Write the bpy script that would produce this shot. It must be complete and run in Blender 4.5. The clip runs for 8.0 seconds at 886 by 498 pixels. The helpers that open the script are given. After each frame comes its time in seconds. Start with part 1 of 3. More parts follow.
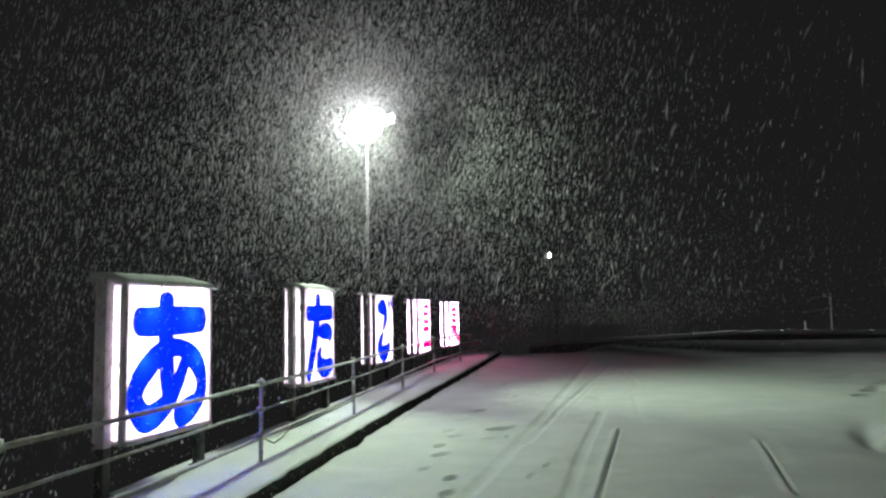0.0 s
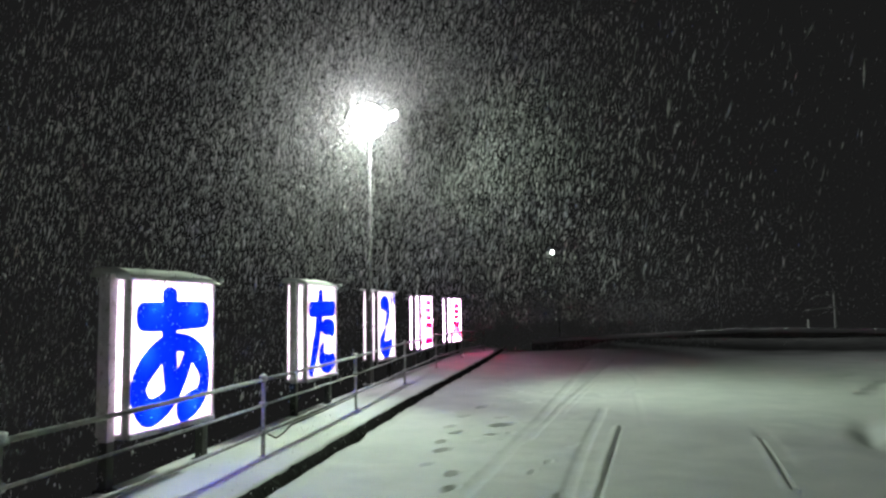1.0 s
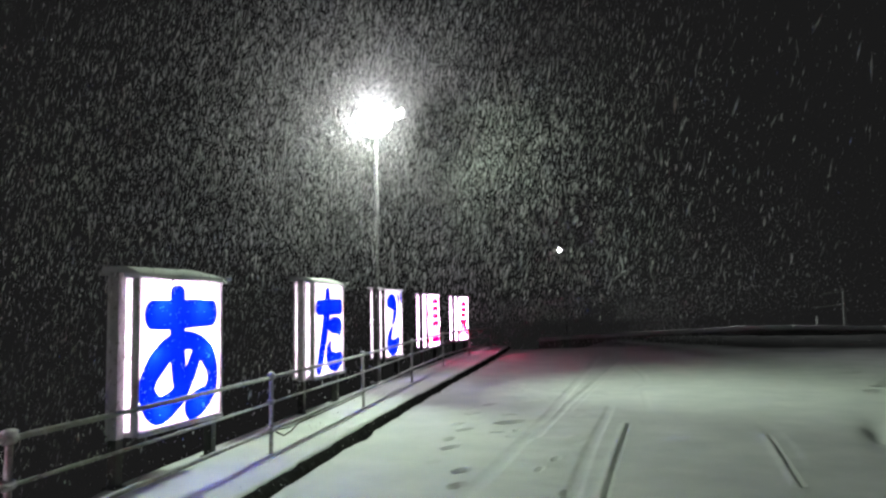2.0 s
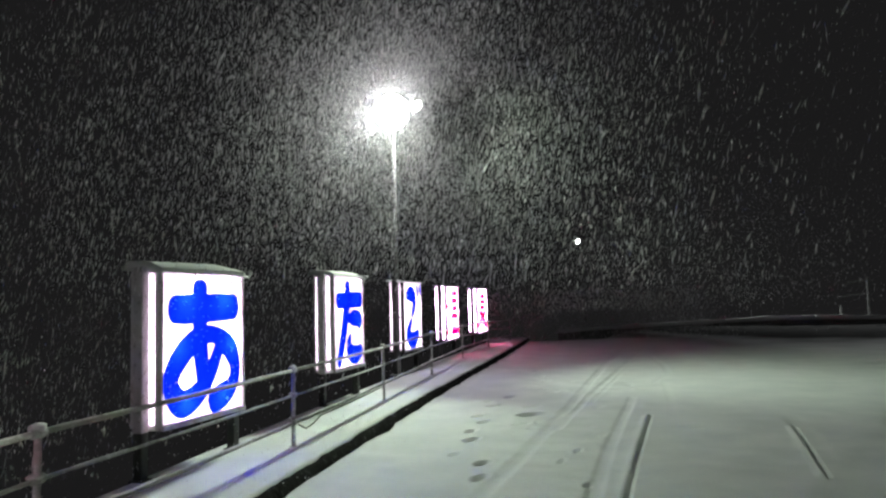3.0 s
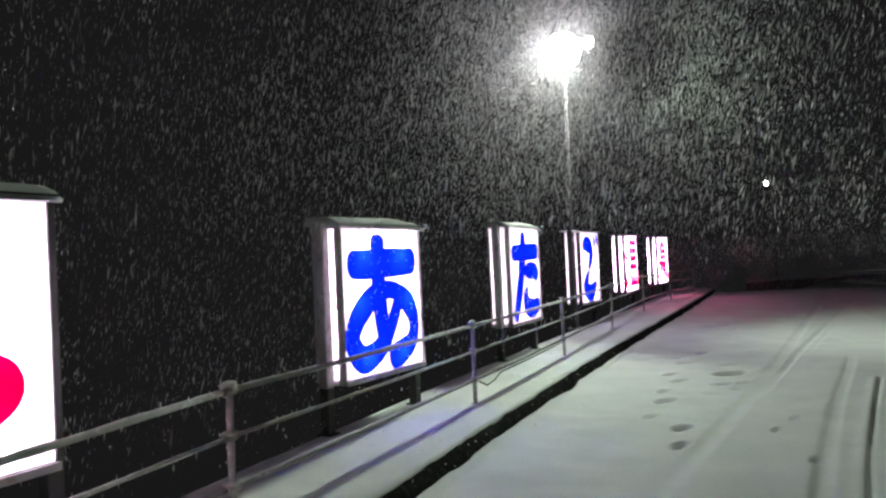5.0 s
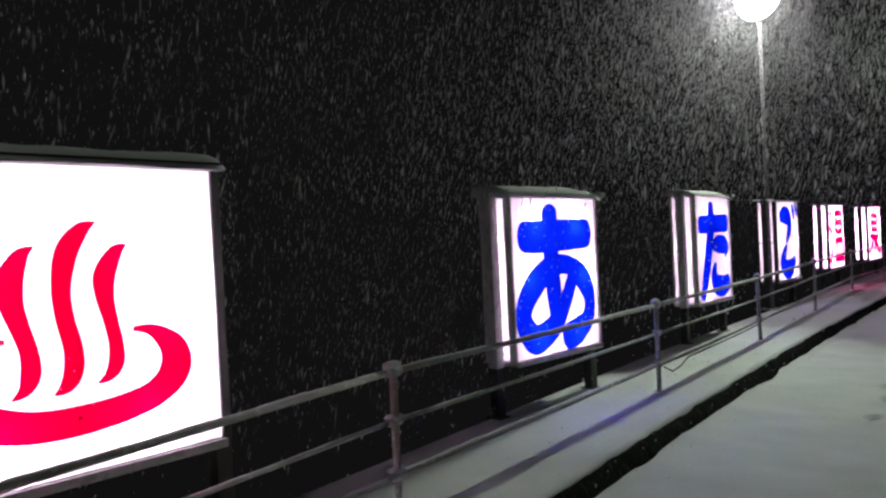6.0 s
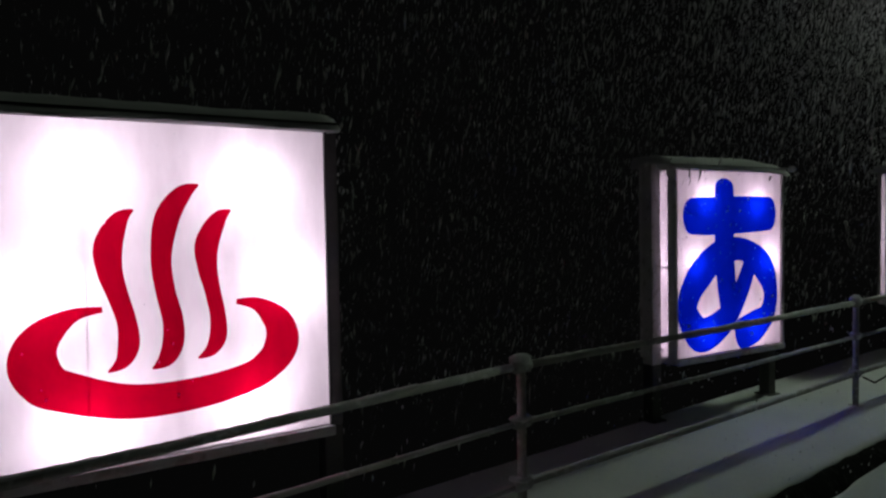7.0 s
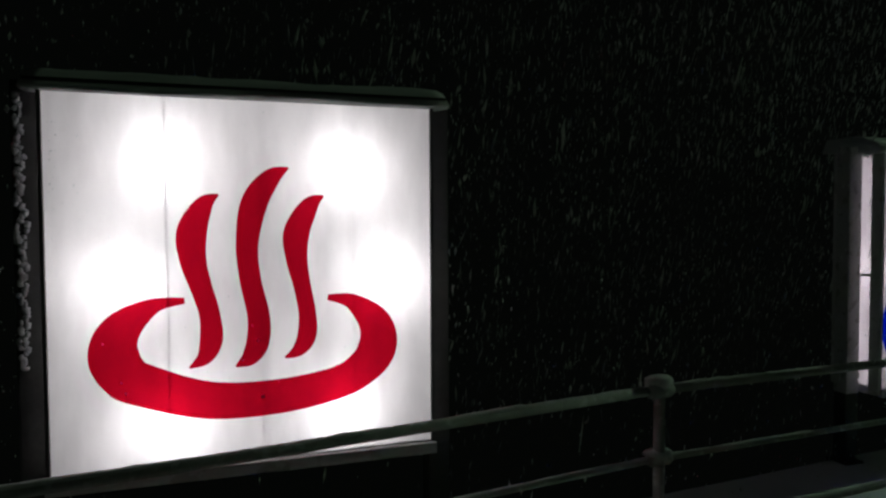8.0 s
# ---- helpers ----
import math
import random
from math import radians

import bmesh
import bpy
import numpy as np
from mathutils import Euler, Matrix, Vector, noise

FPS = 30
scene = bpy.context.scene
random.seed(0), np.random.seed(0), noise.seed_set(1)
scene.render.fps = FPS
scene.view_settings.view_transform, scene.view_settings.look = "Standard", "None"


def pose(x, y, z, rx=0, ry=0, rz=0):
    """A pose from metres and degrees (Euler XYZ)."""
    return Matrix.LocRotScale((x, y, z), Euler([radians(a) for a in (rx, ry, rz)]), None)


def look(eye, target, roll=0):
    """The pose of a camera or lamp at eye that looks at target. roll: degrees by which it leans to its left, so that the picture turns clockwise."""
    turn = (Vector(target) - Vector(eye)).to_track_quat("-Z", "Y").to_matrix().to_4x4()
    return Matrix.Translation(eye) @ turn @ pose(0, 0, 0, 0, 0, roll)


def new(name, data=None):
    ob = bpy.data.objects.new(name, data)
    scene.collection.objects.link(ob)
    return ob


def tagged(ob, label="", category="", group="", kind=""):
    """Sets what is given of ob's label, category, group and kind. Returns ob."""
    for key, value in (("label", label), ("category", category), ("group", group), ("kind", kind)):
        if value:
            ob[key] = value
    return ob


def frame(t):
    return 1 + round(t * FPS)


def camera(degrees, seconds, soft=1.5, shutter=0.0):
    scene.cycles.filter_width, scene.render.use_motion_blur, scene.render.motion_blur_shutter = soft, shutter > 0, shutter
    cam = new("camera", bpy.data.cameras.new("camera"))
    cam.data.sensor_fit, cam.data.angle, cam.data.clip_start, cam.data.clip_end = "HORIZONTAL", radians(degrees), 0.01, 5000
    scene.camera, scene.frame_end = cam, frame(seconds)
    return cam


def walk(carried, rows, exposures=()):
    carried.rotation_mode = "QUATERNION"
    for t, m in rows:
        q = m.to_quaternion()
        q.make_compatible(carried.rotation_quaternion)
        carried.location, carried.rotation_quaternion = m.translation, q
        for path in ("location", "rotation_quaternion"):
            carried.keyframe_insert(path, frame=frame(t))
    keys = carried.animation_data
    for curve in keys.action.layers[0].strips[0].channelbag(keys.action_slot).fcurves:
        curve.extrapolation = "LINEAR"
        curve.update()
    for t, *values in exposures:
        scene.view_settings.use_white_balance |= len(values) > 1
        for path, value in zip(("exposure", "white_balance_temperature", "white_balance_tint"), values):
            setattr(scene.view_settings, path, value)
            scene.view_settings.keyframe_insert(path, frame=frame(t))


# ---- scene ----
from mathutils.geometry import delaunay_2d_cdt

cam = camera(64.7, 8.0, soft=2.4)
PATH = [
    (0, (0.281, 0.189, 1.544), (-0.026, 2.157, 1.725), -1.2),
    (0.5, (0.299, 0.177, 1.537), (-0.009, 2.145, 1.714), -1.0),
    (1, (0.293, 0.171, 1.545), (-0.023, 2.138, 1.716), -0.9),
    (2.5, (0.296, 0.166, 1.531), (-0.06, 2.127, 1.694), -1.3),
    (3, (0.268, 0.184, 1.538), (-0.117, 2.141, 1.684), -1.5),
    (3.5, (0.198, 0.178, 1.534), (-0.221, 2.131, 1.641), -1.7),
    (4, (0.142, 0.227, 1.518), (-0.386, 2.154, 1.601), -2.1),
    (4.2, (0.131, 0.3, 1.53), (-0.451, 2.213, 1.598), -2.0),
    (5.3, (-0.056, 0.696, 1.538), (-1.009, 2.455, 1.552), -2.8),
    (5.5, (-0.127, 0.77, 1.537), (-1.156, 2.484, 1.544), -2.7),
    (6, (-0.229, 0.953, 1.52), (-1.479, 2.514, 1.498), -2.8),
    (6.5, (-0.307, 1.176, 1.531), (-1.736, 2.575, 1.48), -1.5),
    (7, (-0.454, 1.392, 1.508), (-2.032, 2.619, 1.433), -1.1),
    (7.5, (-0.623, 1.574, 1.504), (-2.341, 2.592, 1.408), -0.6),
    (8, (-0.68, 1.808, 1.485), (-2.511, 2.608, 1.404), -0.3),
]
EXPOSURES = [(0.0, 0.1, 6500, 23), (4.2, 0.02, 6500, 31), (5.5, -0.35, 6500, 34), (6.0, -0.88, 6500, 36), (6.5, -1.85, 6500, 33), (7.0, -2.58, 6500, 24), (7.5, -2.8, 6500, -4), (8.0, -2.93, 6500, -7)]
walk(cam, [(t, look(eye, target, roll)) for t, eye, target, roll in PATH], EXPOSURES)

# ---- world and large lights ----
world = bpy.data.worlds.new("night_sky")
scene.world = world
world.use_nodes = True
back = world.node_tree.nodes["Background"]
back.inputs["Color"].default_value = (0.9, 1.0, 0.93, 1)
back.inputs["Strength"].default_value = 0.0098

LAMP_X, LAMP_Y, LAMP_Z = -3.28, 13.36, 5.2


def lamp(name, kind, power, colour, m, size=0.3):
    data = bpy.data.lights.new(name, kind)
    data.energy, data.color = power, colour
    if kind == "AREA":
        data.shape, data.size = "DISK", size
    else:
        data.shadow_soft_size = size
    ob = new(name, data)
    ob.matrix_world = m
    return ob


GREENISH, GREENER = (0.7, 1.0, 0.66), (0.7, 1.0, 0.68)
near_flood = lamp("flood_light_near", "AREA", 172, GREENISH, look((LAMP_X + 0.2, LAMP_Y - 0.4, LAMP_Z - 0.1), (-2.6, 4.2, 0)), 0.4)
side_flood = lamp("flood_light_side", "AREA", 112, GREENER, look((LAMP_X + 0.85, LAMP_Y - 0.12, LAMP_Z + 0.06), (6.6, 13.0, 0)), 0.25)
near_flood.data.spread, side_flood.data.spread = radians(88), radians(95)
lamp("lamp_bulb_light", "POINT", 330, (0.9, 1.0, 0.92), pose(LAMP_X + 0.04, LAMP_Y - 0.62, LAMP_Z - 0.05), 0.12)
lamp("far_lamp_light", "AREA", 900, (0.85, 1.0, 0.88), look((0.08, 59.6, 6.05), (9.5, 37.5, 0.3)), 0.3).data.spread = radians(34)


# ---- materials ----
def nodes_of(name):
    mat = bpy.data.materials.new(name)
    mat.use_nodes = True
    return mat, mat.node_tree.nodes, mat.node_tree.links, mat.node_tree.nodes["Principled BSDF"]


def surface(name, dark, light, scale, rough=0.6, metal=0.0, bump=0.2, fine=60.0, depth=0.01, wear=None, gloss=0.4):
    """Two-scale noise colour with relief; wear: colour of sparse patches."""
    mat, nodes, links, bsdf = nodes_of(name)
    coord = nodes.new("ShaderNodeTexCoord")
    big = nodes.new("ShaderNodeTexNoise")
    big.inputs["Scale"].default_value, big.inputs["Detail"].default_value = scale, 6
    small = nodes.new("ShaderNodeTexNoise")
    small.inputs["Scale"].default_value, small.inputs["Detail"].default_value = fine, 4
    links.new(coord.outputs["Object"], big.inputs["Vector"])
    links.new(coord.outputs["Object"], small.inputs["Vector"])
    both = nodes.new("ShaderNodeMath")
    both.operation = "MULTIPLY_ADD"
    both.inputs[1].default_value = 0.35
    links.new(small.outputs["Fac"], both.inputs[0])
    links.new(big.outputs["Fac"], both.inputs[2])
    ramp = nodes.new("ShaderNodeValToRGB")
    ramp.color_ramp.elements[0].position, ramp.color_ramp.elements[1].position = 0.45, 0.9
    ramp.color_ramp.elements[0].color, ramp.color_ramp.elements[1].color = (*dark, 1), (*light, 1)
    links.new(both.outputs[0], ramp.inputs["Fac"])
    colour = ramp.outputs["Color"]
    if wear:
        patch = nodes.new("ShaderNodeTexNoise")
        patch.inputs["Scale"].default_value, patch.inputs["Detail"].default_value = scale * 3.1, 8
        links.new(coord.outputs["Object"], patch.inputs["Vector"])
        cut = nodes.new("ShaderNodeMapRange")
        cut.inputs["From Min"].default_value, cut.inputs["From Max"].default_value = 0.56, 0.64
        links.new(patch.outputs["Fac"], cut.inputs["Value"])
        mix = nodes.new("ShaderNodeMix")
        mix.data_type = "RGBA"
        links.new(cut.outputs["Result"], mix.inputs["Factor"])
        links.new(colour, mix.inputs["A"])
        mix.inputs["B"].default_value = (*wear, 1)
        colour = mix.outputs["Result"]
    links.new(colour, bsdf.inputs["Base Color"])
    bsdf.inputs["Roughness"].default_value, bsdf.inputs["Metallic"].default_value = rough, metal
    bsdf.inputs["Specular IOR Level"].default_value = gloss
    relief = nodes.new("ShaderNodeBump")
    relief.inputs["Strength"].default_value, relief.inputs["Distance"].default_value = bump, depth
    links.new(both.outputs[0], relief.inputs["Height"])
    links.new(relief.outputs["Normal"], bsdf.inputs["Normal"])
    return mat


def translucent(name, colour, through_colour, share, dirt=0.0):
    """A lit sheet: diffuse on its face and letting light through."""
    mat, nodes, links, bsdf = nodes_of(name)
    nodes.remove(bsdf)
    out = nodes["Material Output"]
    face, inner, mix = nodes.new("ShaderNodeBsdfDiffuse"), nodes.new("ShaderNodeBsdfTranslucent"), nodes.new("ShaderNodeMixShader")
    face.inputs["Color"].default_value, inner.inputs["Color"].default_value = (*colour, 1), (*through_colour, 1)
    mix.inputs["Fac"].default_value = share
    if dirt:
        coord, spots = nodes.new("ShaderNodeTexCoord"), nodes.new("ShaderNodeTexNoise")
        streak = nodes.new("ShaderNodeMapping")
        streak.inputs["Scale"].default_value = (9, 9, 3)
        spots.inputs["Scale"].default_value, spots.inputs["Detail"].default_value = 1.0, 9
        links.new(coord.outputs["Object"], streak.inputs["Vector"])
        links.new(streak.outputs["Vector"], spots.inputs["Vector"])
        ramp = nodes.new("ShaderNodeValToRGB")
        ramp.color_ramp.elements[0].position, ramp.color_ramp.elements[1].position = 0.3, 0.6
        ramp.color_ramp.elements[0].color = (*[c * (1 - dirt) for c in through_colour], 1)
        ramp.color_ramp.elements[1].color = (*through_colour, 1)
        links.new(spots.outputs["Fac"], ramp.inputs["Fac"])
        links.new(ramp.outputs["Color"], inner.inputs["Color"])
    links.new(face.outputs[0], mix.inputs[1])
    links.new(inner.outputs[0], mix.inputs[2])
    links.new(mix.outputs[0], out.inputs["Surface"])
    return mat


def film(name, colour):
    mat, nodes, links, bsdf = nodes_of(name)
    nodes.remove(bsdf)
    clear = nodes.new("ShaderNodeBsdfTransparent")
    clear.inputs["Color"].default_value = (*colour, 1)
    links.new(clear.outputs[0], nodes["Material Output"].inputs["Surface"])
    return mat


def glowing(name, colour, strength):
    mat, nodes, links, bsdf = nodes_of(name)
    nodes.remove(bsdf)
    glow = nodes.new("ShaderNodeEmission")
    glow.inputs["Color"].default_value, glow.inputs["Strength"].default_value = (*colour, 1), strength
    links.new(glow.outputs[0], nodes["Material Output"].inputs["Surface"])
    return mat


SNOW = surface("snow", (0.74, 0.76, 0.77), (0.86, 0.87, 0.87), 1.6, rough=0.95, bump=0.35, fine=38, depth=0.02, gloss=0.0)
SNOW_CLING = surface("clinging_snow", (0.5, 0.5, 0.52), (0.82, 0.83, 0.84), 7, rough=0.8, bump=0.6, fine=90, depth=0.006)
# kerb near black: the shade on its face is put into the colour
KERB = surface("shade_dark_kerb", (0.004, 0.004, 0.004), (0.016, 0.016, 0.015), 6, rough=0.95, bump=0.9, fine=45, depth=0.03, wear=(0.035, 0.036, 0.035), gloss=0.05)
CONCRETE = surface("dark_concrete", (0.05, 0.05, 0.05), (0.11, 0.11, 0.105), 3, rough=0.85, bump=0.5)
STEEL = surface("galvanised_pipe", (0.3, 0.3, 0.3), (0.48, 0.48, 0.47), 8, rough=0.72, metal=0.1, bump=0.3, fine=120, depth=0.003, wear=(0.55, 0.56, 0.57))
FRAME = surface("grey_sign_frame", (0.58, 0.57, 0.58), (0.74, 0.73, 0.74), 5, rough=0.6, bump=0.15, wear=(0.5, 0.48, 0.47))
# near-black stand-in for unlit sign frames and posts, shade put in the colour
DARK_POLE = surface("dark_shaded_pole", (0.035, 0.035, 0.035), (0.08, 0.08, 0.075), 6, rough=0.6, bump=0.15)
WALL = surface("weathered_concrete", (0.12, 0.12, 0.115), (0.26, 0.26, 0.25), 1.5, rough=0.9, bump=0.4)
POST = surface("grey_sign_post", (0.46, 0.45, 0.46), (0.64, 0.63, 0.64), 6, rough=0.55, bump=0.2, wear=(0.36, 0.35, 0.34))
BOX_INSIDE = surface("white_box_lining", (0.56, 0.56, 0.56), (0.62, 0.62, 0.62), 4, rough=0.9, bump=0.05)
ROCK = surface("dark_slope", (0.01, 0.011, 0.01), (0.03, 0.032, 0.028), 0.5, rough=0.95, bump=0.6)
# slushy road whose fade to dark also puts the lamplight's falloff into colour
SLUSH_AND_FADE = surface("wet_slush_and_light_fade", (0.018, 0.018, 0.019), (0.06, 0.06, 0.06), 1.6, rough=0.95, bump=0.35, fine=38, depth=0.02, gloss=0.0)


def snow_and_light_fade(mat):
    """Snow thinning raggedly along the edge map; its darkening stands for lamplight falloff."""
    nodes, links = mat.node_tree.nodes, mat.node_tree.links
    bsdf = nodes["Principled BSDF"]
    under = bsdf.inputs["Base Color"].links[0].from_socket
    edge, ragged, coord = nodes.new("ShaderNodeUVMap"), nodes.new("ShaderNodeTexNoise"), nodes.new("ShaderNodeTexCoord")
    edge.uv_map = "edge"
    ragged.inputs["Scale"].default_value, ragged.inputs["Detail"].default_value = 0.8, 8
    links.new(coord.outputs["Object"], ragged.inputs["Vector"])
    split, total, cut, mix = nodes.new("ShaderNodeSeparateXYZ"), nodes.new("ShaderNodeMath"), nodes.new("ShaderNodeMapRange"), nodes.new("ShaderNodeMix")
    links.new(edge.outputs["UV"], split.inputs["Vector"])
    total.operation = "MULTIPLY_ADD"
    total.inputs[1].default_value = 0.2
    links.new(ragged.outputs["Fac"], total.inputs[0])
    links.new(split.outputs["Y"], total.inputs[2])
    cut.inputs["From Min"].default_value, cut.inputs["From Max"].default_value = 0.14, 0.5
    links.new(total.outputs[0], cut.inputs["Value"])
    mix.data_type = "RGBA"
    links.new(cut.outputs["Result"], mix.inputs["Factor"])
    mix.inputs["A"].default_value = (0.8, 0.81, 0.82, 1)
    links.new(under, mix.inputs["B"])
    links.new(mix.outputs["Result"], bsdf.inputs["Base Color"])


snow_and_light_fade(SLUSH_AND_FADE)
LAMP_BODY = surface("lamp_housing", (0.2, 0.2, 0.2), (0.3, 0.3, 0.3), 6, rough=0.5, metal=0.4, bump=0.1)
STREAK = translucent("blurred_snowflake", (0.84, 0.84, 0.85), (0.82, 0.82, 0.82), 0.5)
FLAKE = translucent("snowflake", (0.92, 0.92, 0.93), (0.9, 0.9, 0.9), 0.5)
PANEL = translucent("white_acrylic", (0.7, 0.69, 0.7), (0.82, 0.79, 0.82), 0.72, dirt=0.22)
BLUE_FILM = film("blue_film", (0.0003, 0.0125, 0.5))
RED_FILM = film("red_film", (0.33, 0.0006, 0.013))
BULB = glowing("sign_bulb", (1.0, 0.9, 0.97), 620)
SOFT_BULB = glowing("weak_sign_bulb", (1.0, 0.88, 0.97), 200)
MIDDLE_BULB = glowing("middling_sign_bulb", (1.0, 0.83, 0.96), 330)
PINK_BULB = glowing("pink_sign_bulb", (1.0, 0.62, 0.94), 1350)
LENS = glowing("lamp_lens", (0.9, 1.0, 0.92), 30)
FAR_LENS = glowing("far_lamp_lens", (0.85, 1.0, 0.9), 25)


# ---- building helpers ----
def link_mesh(name, bm, material, smooth=False):
    me = bpy.data.meshes.new(name)
    bm.to_mesh(me)
    bm.free()
    me.materials.append(material)
    if smooth:
        me.shade_smooth()
    return new(name, me)


def part(name, bm, material, parent, label="", smooth=False):
    ob = link_mesh(name, bm, material, smooth)
    ob.parent = parent
    return tagged(ob, label)


def thing(name, label, category, m=None, group="", kind=""):
    ob = new(name)
    ob.empty_display_size = 0.1
    if m is not None:
        ob.matrix_world = m
    return tagged(ob, label, category, group, kind)


def box(x0, x1, y0, y1, z0, z1, bevel=0.0, bm=None):
    bm = bm or bmesh.new()
    made = bmesh.ops.create_cube(bm, size=1, matrix=Matrix.Translation(((x0 + x1) / 2, (y0 + y1) / 2, (z0 + z1) / 2)) @ Matrix.Diagonal((x1 - x0, y1 - y0, z1 - z0, 1)))
    if bevel:
        edges = {e for v in made["verts"] for e in v.link_edges}
        bmesh.ops.bevel(bm, geom=list(edges), offset=bevel, segments=2, affect="EDGES", profile=0.6)
    return bm


def sheet(a, b, height):
    """An upright acrylic sheet from a to b."""
    bm = bmesh.new()
    bm.faces.new([bm.verts.new(p) for p in (a, b, (b[0], b[1], b[2] + height), (a[0], a[1], a[2] + height))])
    return bm


def tube(points, radius, sides=12, bm=None, squash=None, cap=True):
    """A pipe along points; radius may be a list."""
    bm = bm or bmesh.new()
    pts = [Vector(p) for p in points]
    radii = radius if isinstance(radius, list) else [radius] * len(pts)
    rings = []
    for i, p in enumerate(pts):
        way = (pts[min(i + 1, len(pts) - 1)] - pts[max(i - 1, 0)]).normalized()
        side = way.cross(Vector((0, 0, 1)))
        side = side.normalized() if side.length > 0.01 else Vector((1, 0, 0))
        up = side.cross(way)
        sq = squash if squash else 1.0
        rings.append([bm.verts.new(p + radii[i] * (side * math.cos(a) + up * math.sin(a) * sq)) for a in (2 * math.pi * k / sides for k in range(sides))])
    for a, b in zip(rings, rings[1:]):
        for k in range(sides):
            bm.faces.new((a[k], a[(k + 1) % sides], b[(k + 1) % sides], b[k]))
    if cap:
        bm.faces.new(rings[0][::-1])
        bm.faces.new(rings[-1])
    return bm


def blob(centre, radii, seed, rough=0.15, subdiv=2, bm=None):
    """An uneven lump."""
    bm = bm or bmesh.new()
    made = bmesh.ops.create_icosphere(bm, subdivisions=subdiv, radius=1)
    for v in made["verts"]:
        k = 1 + rough * noise.noise(v.co * 1.7 + Vector((seed, seed * 0.7, 0)))
        v.co = Vector(centre) + Vector((v.co.x * radii[0], v.co.y * radii[1], v.co.z * radii[2])) * k
    return bm


def spline(points, steps):
    """Points of any length on a smooth line through the given ones."""
    p = np.array([points[0], *points, points[-1]], float)
    out = []
    for i in range(1, len(p) - 2):
        for t in np.linspace(0, 1, steps, endpoint=False):
            a, b, c, d = p[i - 1:i + 3]
            out.append(0.5 * (2 * b + (c - a) * t + (2 * a - 5 * b + 4 * c - d) * t * t + (3 * b - a - 3 * c + d) * t ** 3))
    out.append(p[-2])
    return np.array(out)


def stroke(points, width, height, rounded=True):
    """A brush stroke of points (across, down, breadth) in parts of the sign's face: its corners and faces."""
    line = spline(points, 8)
    xy = np.stack([line[:, 0] * width, height - line[:, 1] * height], 1)
    half = np.maximum(line[:, 2], 0.004) * width / 2
    way = np.gradient(xy, axis=0)
    way /= np.maximum(np.linalg.norm(way, axis=1, keepdims=True), 1e-6)
    side = np.stack([-way[:, 1], way[:, 0]], 1)
    n = len(xy)
    corners = [*(xy + side * half[:, None]), *(xy - side * half[:, None])]
    faces = [(i, i + n, i + n + 1, i + 1) for i in range(n - 1)]
    if rounded:
        for end, sign in ((0, -1), (n - 1, 1)):
            arc = [xy[end] + half[end] * (side[end] * math.cos(a) + sign * way[end] * math.sin(a) * 0.7) for a in np.linspace(0, math.pi, 9)[1:-1]]
            first = len(corners)
            corners += arc
            faces.append((end, *range(first, first + 7), end + n))
    return corners, faces


def lettering(strokes, width, height, depth, rounded):
    """All strokes merged into one flat sheet of film."""
    corners, faces = [], []
    for points in strokes:
        c, f = stroke(points, width, height, rounded)
        faces += [[len(corners) + i for i in face] for face in f]
        corners += c
    verts, _, tris, _, _, _ = delaunay_2d_cdt([Vector(c) for c in corners], [], faces, 0, 1e-5)
    outlines = [np.array([corners[i] for i in face]) for face in faces]

    lows, highs = [tuple(o.min(axis=0)) for o in outlines], [tuple(o.max(axis=0)) for o in outlines]

    def inside(p):
        for o, low, high in zip(outlines, lows, highs):
            if p[0] < low[0] or p[0] > high[0] or p[1] < low[1] or p[1] > high[1]:
                continue
            q = np.roll(o, -1, axis=0)
            crossing = (o[:, 1] > p[1]) != (q[:, 1] > p[1])
            at = o[:, 0] + (p[1] - o[:, 1]) * (q[:, 0] - o[:, 0]) / np.where(q[:, 1] == o[:, 1], 1e-9, q[:, 1] - o[:, 1])
            if np.count_nonzero(crossing & (p[0] < at)) % 2:
                return True
        return False

    bm = bmesh.new()
    made = [bm.verts.new((v.x, depth, v.y)) for v in verts]
    for tri in tris:
        if inside(sum((verts[i] for i in tri), Vector((0, 0))) / len(tri)):
            bm.faces.new([made[i] for i in tri])
    bmesh.ops.delete(bm, geom=[v for v in bm.verts if not v.link_faces], context="VERTS")
    return bm


# ---- ground, kerb and pavement ----
def kerb_x(y):
    """The kerb drifts towards the road past 7 m."""
    t = min(1.0, max(0.0, (y - 7.0) / 17.0))
    return -2.15 + 0.44 * t * t * (3 - 2 * t) + 0.012 * max(0.0, y - 23.0)


def steps_between(*stretches):
    out = []
    for a, b, step in stretches:
        out += list(np.arange(a, b - 1e-6, step))
    return np.array(out + [stretches[-1][1]])


def groove(X, Y, line, width, depth):
    """A wheel's groove along a line, with a low rim on both sides."""
    pts = spline([(*p, 0) for p in line], 6)
    centre = np.interp(Y, pts[:, 1], pts[:, 0])
    inside = (Y > pts[0, 1]) & (Y < pts[-1, 1])
    d = np.abs(X - centre) / width
    depth = depth * (0.75 + 0.25 * np.sin(Y * 1.9 + centre * 3.0) * np.sin(Y * 0.7))
    return inside * depth * (-np.exp(-d ** 4) + 0.05 * np.exp(-((d - 1.5) / 0.45) ** 2))


